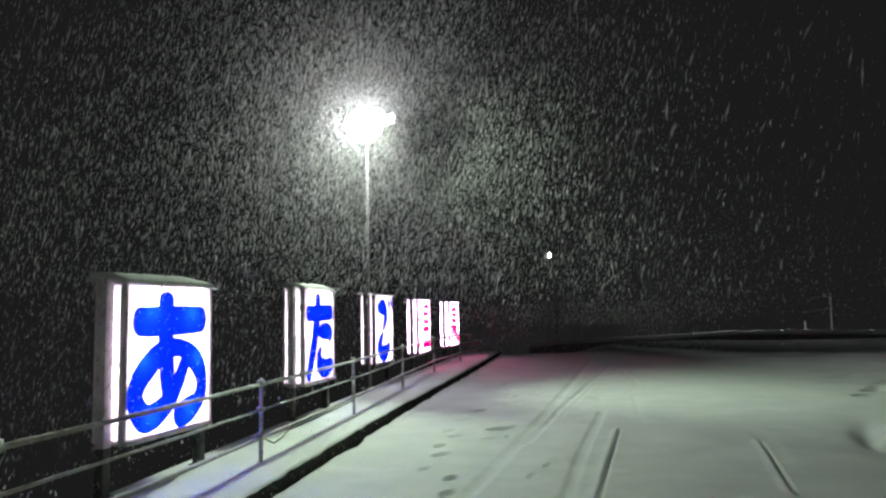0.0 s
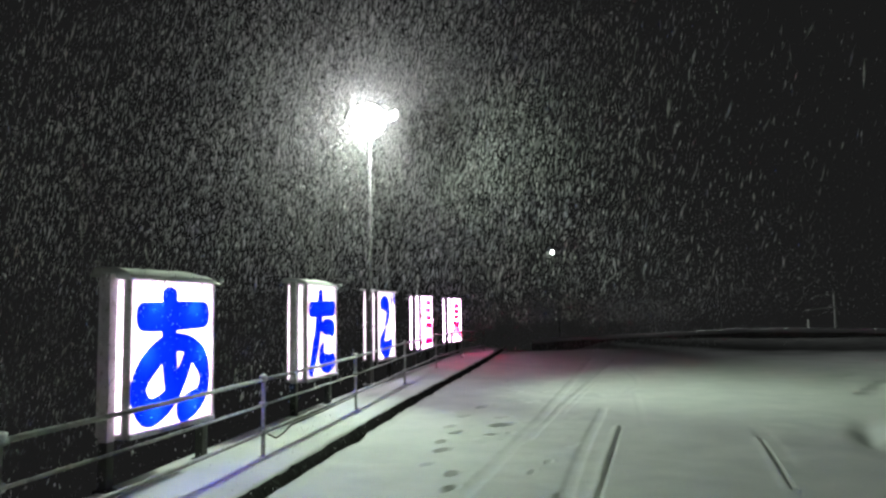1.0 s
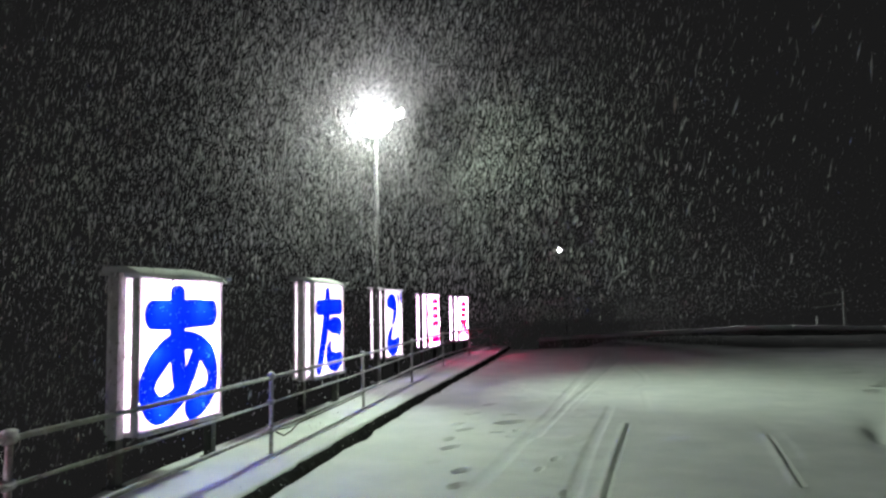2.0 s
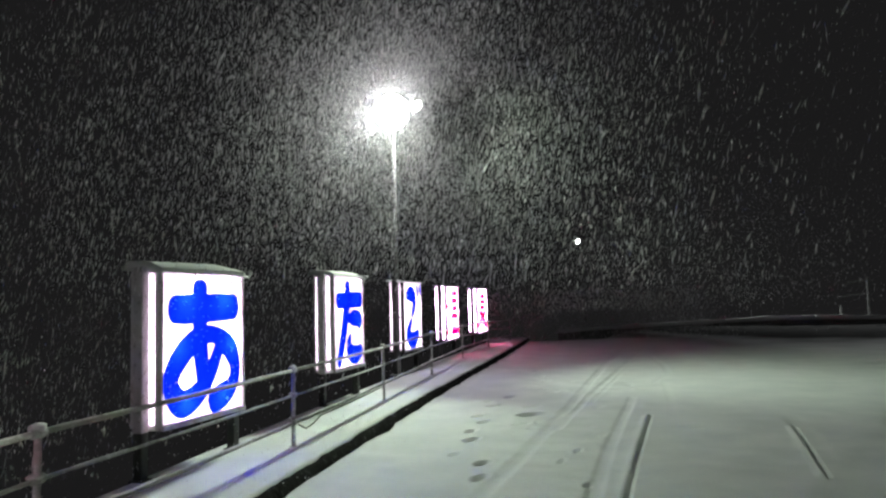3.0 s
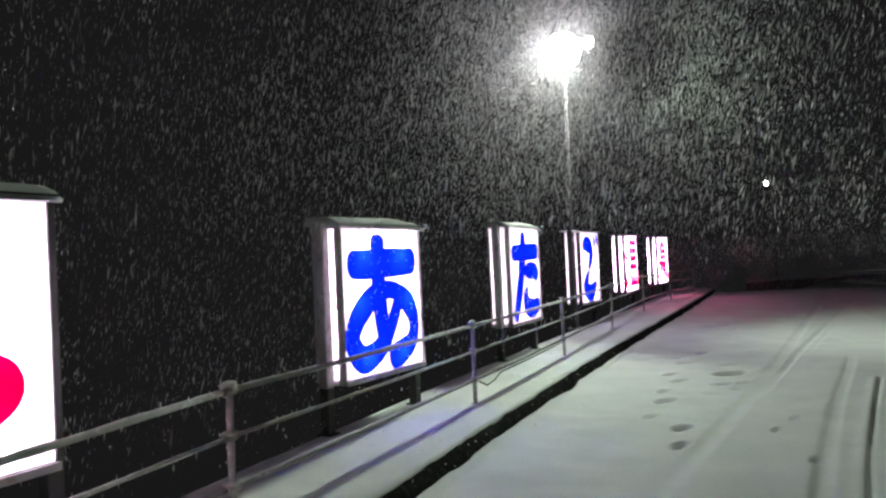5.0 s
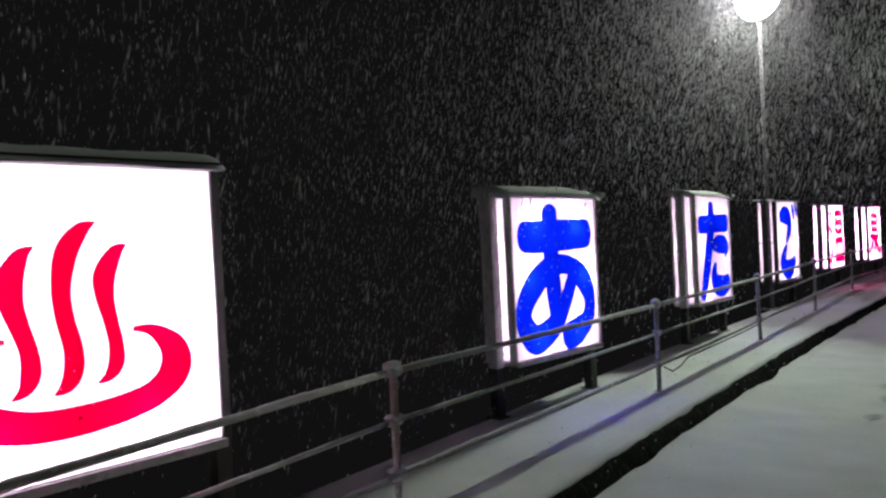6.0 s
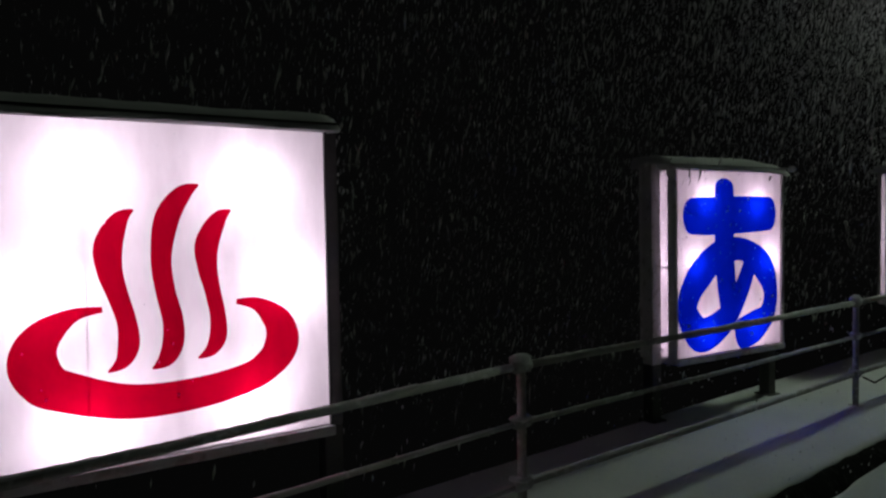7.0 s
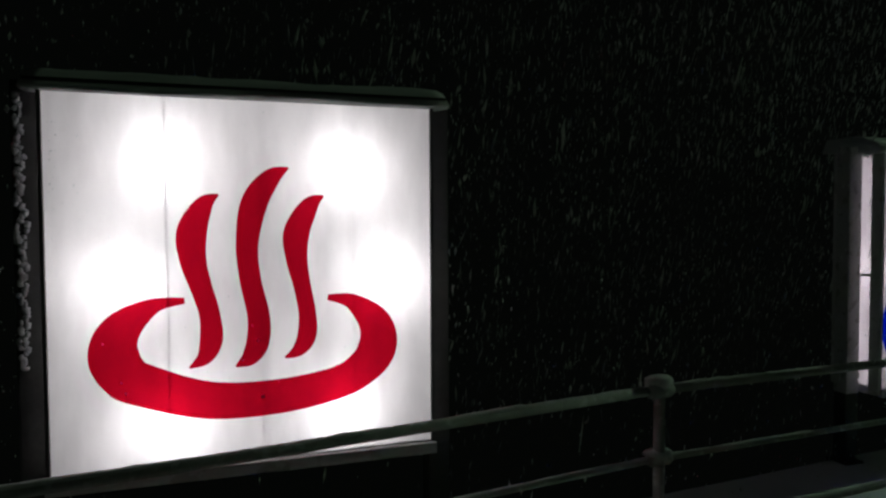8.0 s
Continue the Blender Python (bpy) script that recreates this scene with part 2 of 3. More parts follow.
def ridge(X, Y, line, aside, height):
    """Snow pushed up beside a groove, on the fence's side."""
    pts = spline([(*p, 0) for p in line], 6)
    centre = np.interp(Y, pts[:, 1], pts[:, 0])
    return ((Y > pts[0, 1]) & (Y < pts[-1, 1])) * height * (0.8 + 0.2 * np.sin(Y * 5.0)) * np.exp(-((X - centre + aside) / 0.04) ** 2)


def far_dip(x, y):
    """Past the level ground it dips towards the far wall, steeply at the fence's end."""
    past = np.clip((y - 25.9 - 0.1 * x - 0.3 * np.sin(x * 0.8)) / 4.5, 0, 1)
    return 0.03 * past ** 1.3 + 1.3 * np.exp(-((np.minimum(x, 40) + 1.5) / 3.0) ** 2) * past


def far_fall(X, Y):
    """The dip, and the land falling away past the far wall."""
    return far_dip(X, Y) + np.clip((Y - 37) / 40, 0, 1) * 4.5 + np.clip(Y - 77, 0, 500) * 0.09


def ground_height(X, Y):
    Z = 0.012 * np.sin(X * 0.9 + 0.3 * Y) * np.sin(Y * 0.5) + 0.006 * np.sin(3.1 * X + 1.3 * Y) * np.sin(2.3 * Y - X)
    # fine unevenness of the trodden snow
    rng = np.random.default_rng(5)
    for n in range(22):
        a, wave = rng.uniform(0, 3.14), rng.uniform(0.13, 0.7)
        Z += 0.0028 * wave * np.sin((X * math.cos(a) + Y * math.sin(a)) * 6.28 / wave + rng.uniform(0, 6.28)) * np.sin(X * rng.uniform(0.5, 3) + Y * rng.uniform(0.5, 2) + n) * np.clip((17 - Y) / 4, 0, 1)
    # soft wheel tracks, then the two sharp cuts
    for line, width, depth in (
            (((-0.78, 4.4), (-0.494, 6.35), (-0.263, 8.07), (0.067, 10.65), (0.448, 14.17), (0.951, 18.7), (1.6, 25.0)), 0.07, 0.02),
            (((-0.1, 8.6), (0.016, 9.35), (0.273, 11.1), (0.929, 15.2), (1.8, 20.5), (2.3, 24.5)), 0.05, 0.024),
            (((0.3, 10.6), (0.62, 12.6), (1.2, 16.2), (1.75, 19.4)), 0.05, 0.013),
            (((0.17, 4.6), (0.349, 6.4), (0.534, 8.1), (0.8, 10.05), (0.95, 11.2)), 0.06, 0.022),
            (((1.34, 9.6), (1.41, 10.3), (1.482, 11.1), (1.629, 13.2)), 0.05, 0.007),
            (((1.86, 14.6), (1.95, 16.1), (1.9, 17.4), (1.93, 18.6)), 0.06, 0.014), (((1.45, 13.2), (1.75, 14.1), (2.2, 15.0)), 0.05, 0.012)):
        Z += groove(X, Y, line, width, depth)
    for line in (((0.45, 4.9), (0.596, 6.2), (0.813, 7.83), (1.072, 9.6)), ((2.19, 6.5), (2.36, 7.5), (2.57, 8.85))):
        Z += groove(X, Y, line, 0.019, 0.042)
        Z += ridge(X, Y, line, 0.05, 0.02)
    Z += groove(X, Y, ((2.38, 7.2), (2.58, 8.4), (2.72, 9.6)), 0.1, 0.012)
    for x, y, turn, size in ((-1.04, 7.2, 0.4, 0.8), (-1.0, 7.94, 0.4, 1.1), (-1.08, 8.45, 0.4, 0.9), (-1.0, 9.1, 0.4, 1.1), (-1.14, 9.55, 0.5, 1.0), (-1.06, 10.42, 0.5, 1.1), (-1.18, 10.85, 0.5, 0.9),
                             (-0.9, 11.34, 0.6, 1.1), (-0.53, 8.97, 0.9, 1.0), (-0.46, 9.66, 0.9, 1.6), (-0.5, 10.3, 0.9, 1.1), (-0.715, 6.85, 0.3, 1.0), (-0.66, 6.3, 0.3, 1.0), (-0.67, 12.55, 0.7, 1.0), (-0.43, 12.15, 0.9, 1.1),
                             (-0.6, 13.5, 0.6, 1.0), (-0.27, 11.74, 0.9, 0.9), (-0.44, 13.27, 0.4, 0.9), (-0.6, 14.2, 0.4, 1.0), (-0.75, 15.2, 0.4, 1.0), (-0.33, 9.1, 0.3, 0.7), (-0.38, 8.7, 0.3, 0.6), (0.17, 7.43, 0.4, 0.6), (0.25, 6.15, 0.4, 0.55), (0.02, 7.0, 0.4, 0.55),
                             (5.29, 14.5, 1.2, 1.89), (6.18, 16.4, 1.1, 2.16), (6.55, 16.75, 1, 2.03), (5.92, 14, 0.9, 2.43), (6.2, 14.5, 0.8, 2.16), (5.44, 13.2, 1, 1.76), (6.7, 15.3, 1, 2.56), (5.7, 12.6, 0.3, 1.3)):
        c, d = math.cos(turn), math.sin(turn)
        u, v = ((X - x) * c - (Y - y) * d) / (0.056 * size), ((X - x) * d + (Y - y) * c) / (0.125 * size)
        r = np.sqrt(u * u + v * v)
        Z += -0.055 * size * np.exp(-r ** 4) + 0.008 * np.exp(-((r - 1.35) / 0.3) ** 2)
    # a kicked-up hollow with a heap beside it
    Z += -0.13 * np.exp(-((X - 3.93 - 0.3 * (Y - 9.3)) / 0.16) ** 2 - ((Y - 9.2) / 0.75) ** 2) + 0.09 * np.exp(-((X - 4.35 - 0.3 * (Y - 9.3)) / 0.22) ** 2 - ((Y - 9.2) / 0.8) ** 2)
    # scuffs and clods kicked up between the tracks
    rng = np.random.default_rng(31)
    for n in range(90):
        x, y, r = rng.uniform(-1.2, 1.3), rng.uniform(4.8, 14), rng.uniform(0.03, 0.08)
        if n > 70:
            x, y = rng.uniform(3.5, 6.5), rng.uniform(8, 16)
        c, d = math.cos(x * 9), math.sin(x * 9)
        u, v = (X - x) * c - (Y - y) * d, (X - x) * d + (Y - y) * c
        Z += rng.uniform(-0.016, 0.01) * np.exp(-(u / r) ** 2 - (v / (r * 2.2)) ** 2)
    return Z - far_fall(X, Y)


def build_ground():
    xs = steps_between((-400, -60, 40), (-60, -12, 6), (-12, -4, 1), (-4, -3.3, 0.2), (-3.3, -2.6, 0.14), (-2.6, 0.0, 0.03), (0.0, 3, 0.018), (3, 7, 0.06), (7, 24, 0.5), (24, 60, 4), (60, 400, 40))
    ys = steps_between((-300, -20, 40), (-20, 2, 1), (2, 4, 0.2), (4, 14.5, 0.05), (14.5, 30, 0.15), (30, 42, 0.25), (42, 90, 4), (90, 500, 40))
    X, Y = np.meshgrid(xs, ys)
    Z = ground_height(X, Y)
    edge = np.vectorize(kerb_x)(ys)[:, None]
    # the snow laps unevenly against the kerb
    lap = 0.055 + 0.035 * np.sin(Y * 2.1) * np.sin(Y * 0.83 + 1) + 0.012 * np.sin(Y * 7.3)
    Z += 0.03 * np.exp(-((X - edge - lap) / 0.05) ** 2) - 0.09 * np.clip((edge + lap - 0.02 - X) / 0.06, 0, 1)
    cliff = np.clip((edge - 1.3 - X) / 0.25, 0, 1)
    Z = np.where(X < edge - 0.6, -0.15 - far_fall(X, Y) - 7.0 * cliff - np.clip(edge - 1.5 - X, 0, 400) * 0.75, Z)
    n, m = X.shape
    verts = np.stack([X, Y, Z], -1).reshape(-1, 3)
    idx = np.arange(n * m).reshape(n, m)
    quads = np.stack([idx[:-1, :-1], idx[:-1, 1:], idx[1:, 1:], idx[1:, :-1]], -1).reshape(-1, 4)
    me = bpy.data.meshes.new("ground")
    me.from_pydata(verts.tolist(), [], quads.tolist())
    me.materials.append(SNOW)
    me.materials.append(ROCK)
    cx = (X[:-1, :-1] + X[:-1, 1:]) / 2
    me.polygons.foreach_set("material_index", (cx < edge[:-1] - 0.9).astype(np.int32).ravel())
    me.shade_smooth()
    tagged(new("ground", me), "snow-covered car park with wheel tracks and footprints", "ground", kind="structure")


build_ground()


def ribbon(name, profile, y0, y1, step, material, label, category, wobble=0.0, seed=0.0, smooth=True):
    """A profile of (from the kerb line, height) swept along the kerb."""
    bm = bmesh.new()
    rows = []
    for y in np.arange(y0, y1 + 1e-6, step):
        k = kerb_x(y)
        row = []
        for i, (dx, z) in enumerate(profile):
            w = wobble * (noise.noise(Vector((y * 1.3, i * 0.9 + seed, 0))) + 0.5 * noise.noise(Vector((y * 5.0, i * 1.7, seed))))
            row.append(bm.verts.new((k + dx + w, y, z + w * 0.35 - far_dip(k, y))))
        rows.append(row)
    for a, b in zip(rows, rows[1:]):
        for i in range(len(profile)):
            j = (i + 1) % len(profile)
            bm.faces.new((a[i], b[i], b[j], a[j]))
    bm.faces.new(rows[0])
    bm.faces.new(rows[-1][::-1])
    bmesh.ops.recalc_face_normals(bm, faces=bm.faces)
    return tagged(link_mesh(name, bm, material, smooth), label, category, kind="structure")


ribbon("kerb", [(0.09, -0.15), (0.07, 0.0), (0.048, 0.05), (0.012, 0.1), (-0.03, 0.122), (-0.2, 0.122), (-0.2, -0.15)], -12, 26.4, 0.12, KERB, "kerb coloured near black for shade, with rough snow-flecked face", "kerb", 0.014)
ribbon("pavement", [(-0.2, -0.3), (-0.2, 0.09), (-1.25, 0.09), (-1.25, -6.0), (-0.9, -6.0), (-0.9, -0.3)], -12, 26.4, 0.5, CONCRETE, "narrow raised concrete pavement on a retaining wall", "pavement", 0.0, smooth=False)
ribbon("pavement_snow", [(-0.012, 0.105), (-0.026, 0.13), (-0.075, 0.141), (-0.3, 0.142), (-0.6, 0.135), (-0.85, 0.14), (-1.2, 0.135), (-1.25, 0.1)], -12, 26.4, 0.08, SNOW, "smooth snow lying on the narrow pavement", "snow", 0.012, 5.0)


def build_road():
    """The wet road beyond the car park; its ragged slush fade paints lamplight falloff."""
    bm = bmesh.new()
    uv = bm.loops.layers.uv.new("edge")
    rows = []
    for x in np.arange(0.8, 70, 0.4):
        near = 16.6 + 7.4 * math.exp(-(x + 0.6) / 6.0)
        ys = np.linspace(near, 35.6, 40)
        zs = ground_height(np.full(40, x), ys)
        rows.append([bm.verts.new((x, y, z + 0.006)) for y, z in zip(ys, zs)])
    for a, b in zip(rows, rows[1:]):
        for i in range(39):
            face = bm.faces.new((a[i], b[i], b[i + 1], a[i + 1]))
            for loop, k in zip(face.loops, (i, i, i + 1, i + 1)):
                loop[uv].uv = (0, k / 39 * min(1.0, (loop.vert.co.x - 0.8) / 6.0))
    tagged(link_mesh("road", bm, SLUSH_AND_FADE, True), "dark wet road with slush, darkening for the lamplight's falloff", "road", kind="structure")


build_road()


# ---- pipe fence ----
# plan of each post and how far its rails lie above or below their usual height
POSTS = [(-2.58, -6.3, -0.06), (-2.585, -3.05, -0.06), (-2.6, 0.2, -0.062), (-2.61, 3.475, 0.008), (-2.58, 6.775, 0.0), (-2.565, 9.95, 0.005), (-2.59, 13.3, 0.025), (-2.6, 16.9, 0.03), (-2.45, 20.5, 0.0), (-2.2, 24.1, -0.08)]
# height, radius, crust of snow as a share of the radius
RAILS = ((0.88, 0.0178, 0.78), (0.634, 0.0118, 0.75), (0.366, 0.0165, 1.0))


def build_fence():
    fence = thing("pipe_fence", "grey three-rail pipe fence dusted with snow", "fence")
    for n, (x, y, up) in enumerate(POSTS):
        lean = 0.012 * math.sin(n * 2.3)
        post = part("post", tube([(x, y, 0.1 + min(up, 0)), (x + lean * 0.3, y, 0.3), (x + lean, y, 0.888 + up)], 0.0205, 14), STEEL, fence, smooth=True)
        low = 0.125 + min(up, 0)
        part("base_flange", tube([(x, y, low), (x, y, low + 0.01), (x, y, low + 0.017)], [0.06, 0.058, 0.04], 12), STEEL, post)
        for z, r, crust in RAILS:
            z += up
            bm = tube([(x + lean * z, y - 0.05, z), (x + lean * z, y - 0.036, z), (x + lean * z, y + 0.036, z), (x + lean * z, y + 0.05, z)], [r + 0.005, r + 0.012, r + 0.012, r + 0.005], 14)
            part("collar", bm, STEEL, post, smooth=True)
            part("snow_cap", blob((x + lean * z - 0.003, y, z + r + 0.008), (0.036, 0.058, 0.018 if z < 0.8 else 0.03), n + z, 0.45), SNOW_CLING, post, "small clinging snow cap", True)
    for n, (a, b) in enumerate(zip(POSTS, POSTS[1:])):
        for z, r, crust in RAILS:
            za, zb = z + a[2], z + b[2]
            rail = part("rail", tube([(a[0], a[1], za), ((a[0] + b[0]) / 2, (a[1] + b[1]) / 2, (za + zb) / 2 - 0.006), (b[0], b[1], zb)], r, 12), STEEL, fence, smooth=True)
            line, sizes = [], []
            for t in np.linspace(0.01, 0.99, 110):
                y = a[1] + (b[1] - a[1]) * t
                k = noise.noise(Vector((y * 3.0, z * 9, 0.3))) + 0.5 * noise.noise(Vector((y * 13.0, z * 9, 0.9))) + 0.35 * noise.noise(Vector((y * 41.0, z * 9, 1.9)))
                line.append((a[0] + (b[0] - a[0]) * t, y, za + (zb - za) * t + r * 0.62 + 0.003 * k - 0.006 * math.sin(math.pi * t)))
                sizes.append(max(0.004, r * crust * (0.9 + 0.32 * k)))
            part("rail_snow", tube(line, sizes, 8, squash=0.75), SNOW_CLING, rail, "thin crust of snow along the pipe", True)
    # a slack cable tied along the low rail
    cable = thing("cable", "thin black cable tied along the low fence rail", "cable")
    line = []
    for a, b in zip(POSTS[4:5], POSTS[5:6]):
        for t in np.linspace(0, 1, 16, endpoint=False):
            line.append((a[0] + 0.05, a[1] + (b[1] - a[1]) * t, 0.352 - 0.075 * math.sin(math.pi * min(1, t * 6)) * (t < 0.17) - 0.01 * math.sin(math.pi * t)))
    part("cord", tube(line, 0.006, 6), KERB, cable, smooth=True)


build_fence()


# ---- light-box signs ----
def specks(width, height, seed):
    """Bits of snow stuck to the face, thicker towards its near edge and top."""
    rng = np.random.default_rng(100 + seed)
    bm = bmesh.new()
    for n in range(90):
        if n < 55:
            x, z = rng.uniform(0.01, 0.99) * width, rng.uniform(0.02, 0.98) * height
        else:
            x, z = (0.012 + 0.1 * rng.uniform(0, 1) ** 2) * width, (0.5 + 0.48 * rng.uniform(0, 1) ** 0.6) * height
        r = rng.uniform(0.001, 0.0036)
        a = rng.uniform(0, 3.1)
        ring = [bm.verts.new((x + r * math.cos(a + k * 1.257) * rng.uniform(0.6, 1.3), 0.001, z + r * math.sin(a + k * 1.257) * rng.uniform(0.7, 1.7))) for k in range(5)]
        tip = bm.verts.new((x, -0.002, z))
        for k in range(5):
            bm.faces.new((ring[k], ring[(k + 1) % 5], tip))
    return bm


def build_sign(right, base, width, height, turn, strokes, ink, label, bulb=BULB, depth=0.3, roof_tip=0.0, seed=0, rounded=True, snow=0.8, bold=1.0, edge=None, pillar=None, e=0.022, frost=False, bulb_depth=0.15):
    """A light-box on two posts; right: the plan of the face's far corner."""
    a = math.radians(turn)
    edge, pillar = edge or FRAME, pillar or POST
    u = Vector((math.sin(a), math.cos(a)))
    left = Vector(right) - u * width
    sign = thing("light_box_sign", label, "sign", pose(left.x, left.y, base, 0, 0, 90 - turn), "light-box signs along the fence")
    # the case: back, top and bottom
    bm = box(0, width, depth - 0.012, depth, 0, height)
    box(0, width, 0.004, depth - 0.012, -0.03, 0.0, bm=bm)
    box(0, width, 0.004, depth - 0.012, height, height + 0.03, bm=bm)
    part("case", bm, BOX_INSIDE, sign, "white-lined sheet metal case")
    part("front_panel", sheet((0, 0.003, 0), (width, 0.003, 0), height), PANEL, sign, "backlit white acrylic face, slightly dirty")
    for x0, x1 in ((-0.004, 0.0), (width, width + 0.004)):
        for z0, z1 in ((0.0, height * 0.475), (height * 0.49, height)):
            part("side_panel", sheet(((x0 + x1) / 2, 0.05, z0), ((x0 + x1) / 2, depth - 0.02, z0), z1 - z0), PANEL, sign, "backlit white side panel")
        part("side_bar", box(x0 - 0.002, x1 + 0.002, 0.05, depth - 0.02, height * 0.475, height * 0.49), edge, sign)
    # corner angles and edge trims
    for x0, x1 in ((-e * 0.7, 0.0), (width, width + e * 0.7)):
        part("corner_trim", box(x0 * 1.8 if x0 < 0 else x0, x1 if x0 < 0 else x0 + (x1 - x0) * 1.8, -0.012, 0.05, -0.03, height + 0.03, 0.003), edge, sign)
        part("corner_trim", box(x0, x1, depth - 0.02, depth + 0.01, -0.03, height + 0.03, 0.003), edge, sign)
    part("bottom_trim", box(-0.014, width + 0.014, -0.03, 0.0, -0.045, -0.004, 0.006), FRAME, sign)
    tagged(part("frost_specks", specks(width, height, seed), SNOW_CLING, sign, "snow specks frozen to the face", True), kind="stuff")
    part("bottom_plate", box(0, width, 0.0, depth, -0.045, -0.031), edge, sign)
    part("top_trim", box(0, width, -0.012, 0.0, height, height + 0.03, 0.003), edge, sign)
    for x in (0.28, 0.525, 0.775):
        part("seam", box(width * x - 0.0015, width * x + 0.0015, 0.0065, 0.008, 0.01, height - 0.01), edge, sign, "thin seam behind the face")
    # the snow-laden roof sheet, tipping at its far end
    lip = ((-0.016, 0.0), (-0.038, 0.004), (-0.036, 0.012), (0.035, 0.095), (0.12, 0.15), (depth + 0.03, 0.16), (depth + 0.06, 0.036))
    roof = part("roof_sheet", box(-0.05, width + 0.06, -0.014, depth + 0.05, height + 0.031, height + 0.04), edge, sign)
    bm = bmesh.new()
    rows = []
    for i in range(29):
        x = -0.055 + (width + 0.12) * i / 28
        row = []
        for j, (y, z) in enumerate(lip):
            k = noise.noise(Vector((x * 4 + seed, j * 0.8, seed * 1.3))) * 0.024 + noise.noise(Vector((x * 17 + seed, j, 3))) * 0.012
            row.append(bm.verts.new((x, y + k * 0.6, height + 0.034 + (z - 0.034) * (snow if z > 0.034 else 1.0) + (k * snow if 0 < j < 6 else 0) - roof_tip * max(0, i - 23) / 5)))
        rows.append(row)
    for p, q in zip(rows, rows[1:]):
        for j in range(6):
            bm.faces.new((p[j], q[j], q[j + 1], p[j + 1]))
        bm.faces.new((p[6], q[6], q[0], p[0]))
    bm.faces.new(rows[0])
    bm.faces.new(rows[-1])
    bmesh.ops.recalc_face_normals(bm, faces=bm.faces)
    part("roof_snow", bm, SNOW, roof, "uneven slab of snow on the sign's top", True)
    if roof_tip:
        part("ice_lump", blob((width + 0.065, -0.05, height + 0.052 - roof_tip), (0.03, 0.026, 0.022), seed, 0.6), SNOW_CLING, roof, "small frozen lump at the roof's corner", True)
    # letters: coloured film on the face
    bm = lettering([[(x, y, b * bold) for x, y, b in points] for points in strokes], width, height, 0.0016, rounded)
    part("lettering", bm, ink, sign, "lettering in " + ("deep blue" if ink is BLUE_FILM else "red") + " film")
    for x, z in ((0.27, 0.84), (0.76, 0.82), (0.17, 0.5), (0.87, 0.5), (0.28, 0.12), (0.74, 0.12)):
        part("bulb", blob((width * x, bulb_depth, height * z), (0.032, 0.032, 0.032), 0, 0, 2), bulb, sign, smooth=True)
    # posts down to the pavement on both sides
    for x0 in (-0.11, width + 0.025):
        bm = box(x0, x0 + 0.088, 0.112, 0.2, -0.05, height + 0.05, 0.008)
        post = part("post", bm, pillar, sign, "grey square steel post", False)
        # the post's lower length, in the dark colour: shade below the lit case
        part("leg", box(x0 + 0.002, x0 + 0.086, 0.114, 0.198, 0.1 - base, -0.051, 0.007), DARK_POLE, post, "square steel leg, coloured dark for shade")
        part("foot_plate", box(x0 - 0.02, x0 + 0.105, 0.085, 0.225, 0.12 - base, 0.146 - base, 0.004), DARK_POLE, post)
        if frost and x0 < 0:
            rng = np.random.default_rng(seed)
            bm = bmesh.new()
            for z in np.linspace(0.28 * height, height, 90):
                wide = 0.028 + 0.02 * noise.noise(Vector((z * 6, 5, 0))) + 0.014 * noise.noise(Vector((z * 23, 1, 4)))
                blob((x0 + 0.012 + rng.uniform(0, 1) * wide, 0.108, z), (rng.uniform(0.006, 0.014), 0.006, rng.uniform(0.008, 0.02)), rng.uniform(0, 9), 0.7, 1, bm)
            part("post_frost", bm, SNOW_CLING, post, "rough snow frozen to the post", True)
        for z in (0.12, 0.85):
            inner = (x0 + 0.085, -0.02) if x0 < 0 else (width + 0.02, x0)
            part("bracket", box(inner[0], inner[1], 0.15, 0.18, height * z, height * z + 0.05), edge, post)
    return sign


STEAM = [
    [(0.322, 0.547, 0.016), (0.252, 0.556, 0.037), (0.19, 0.595, 0.08), (0.156, 0.641, 0.108), (0.15, 0.691, 0.122), (0.17, 0.736, 0.118), (0.209, 0.766, 0.112), (0.377, 0.824, 0.1), (0.565, 0.829, 0.096), (0.73, 0.801, 0.094), (0.805, 0.758, 0.103), (0.838, 0.711, 0.113), (0.841, 0.661, 0.105), (0.818, 0.613, 0.083), (0.762, 0.566, 0.042), (0.698, 0.553, 0.016)],
    [(0.595, 0.183, 0.006), (0.549, 0.211, 0.05), (0.503, 0.283, 0.07), (0.483, 0.396, 0.059), (0.49, 0.496, 0.056), (0.51, 0.597, 0.059), (0.507, 0.670, 0.061), (0.485, 0.713, 0.046), (0.449, 0.736, 0.006)],
    [(0.411, 0.259, 0.006), (0.374, 0.288, 0.048), (0.343, 0.362, 0.076), (0.345, 0.438, 0.067), (0.363, 0.509, 0.056), (0.384, 0.587, 0.053), (0.387, 0.658, 0.059), (0.369, 0.705, 0.041), (0.331, 0.731, 0.006)],
    [(0.689, 0.261, 0.006), (0.652, 0.289, 0.049), (0.615, 0.364, 0.071), (0.614, 0.439, 0.059), (0.627, 0.512, 0.048), (0.641, 0.593, 0.048), (0.639, 0.660, 0.053), (0.616, 0.700, 0.038), (0.579, 0.720, 0.006)],
]
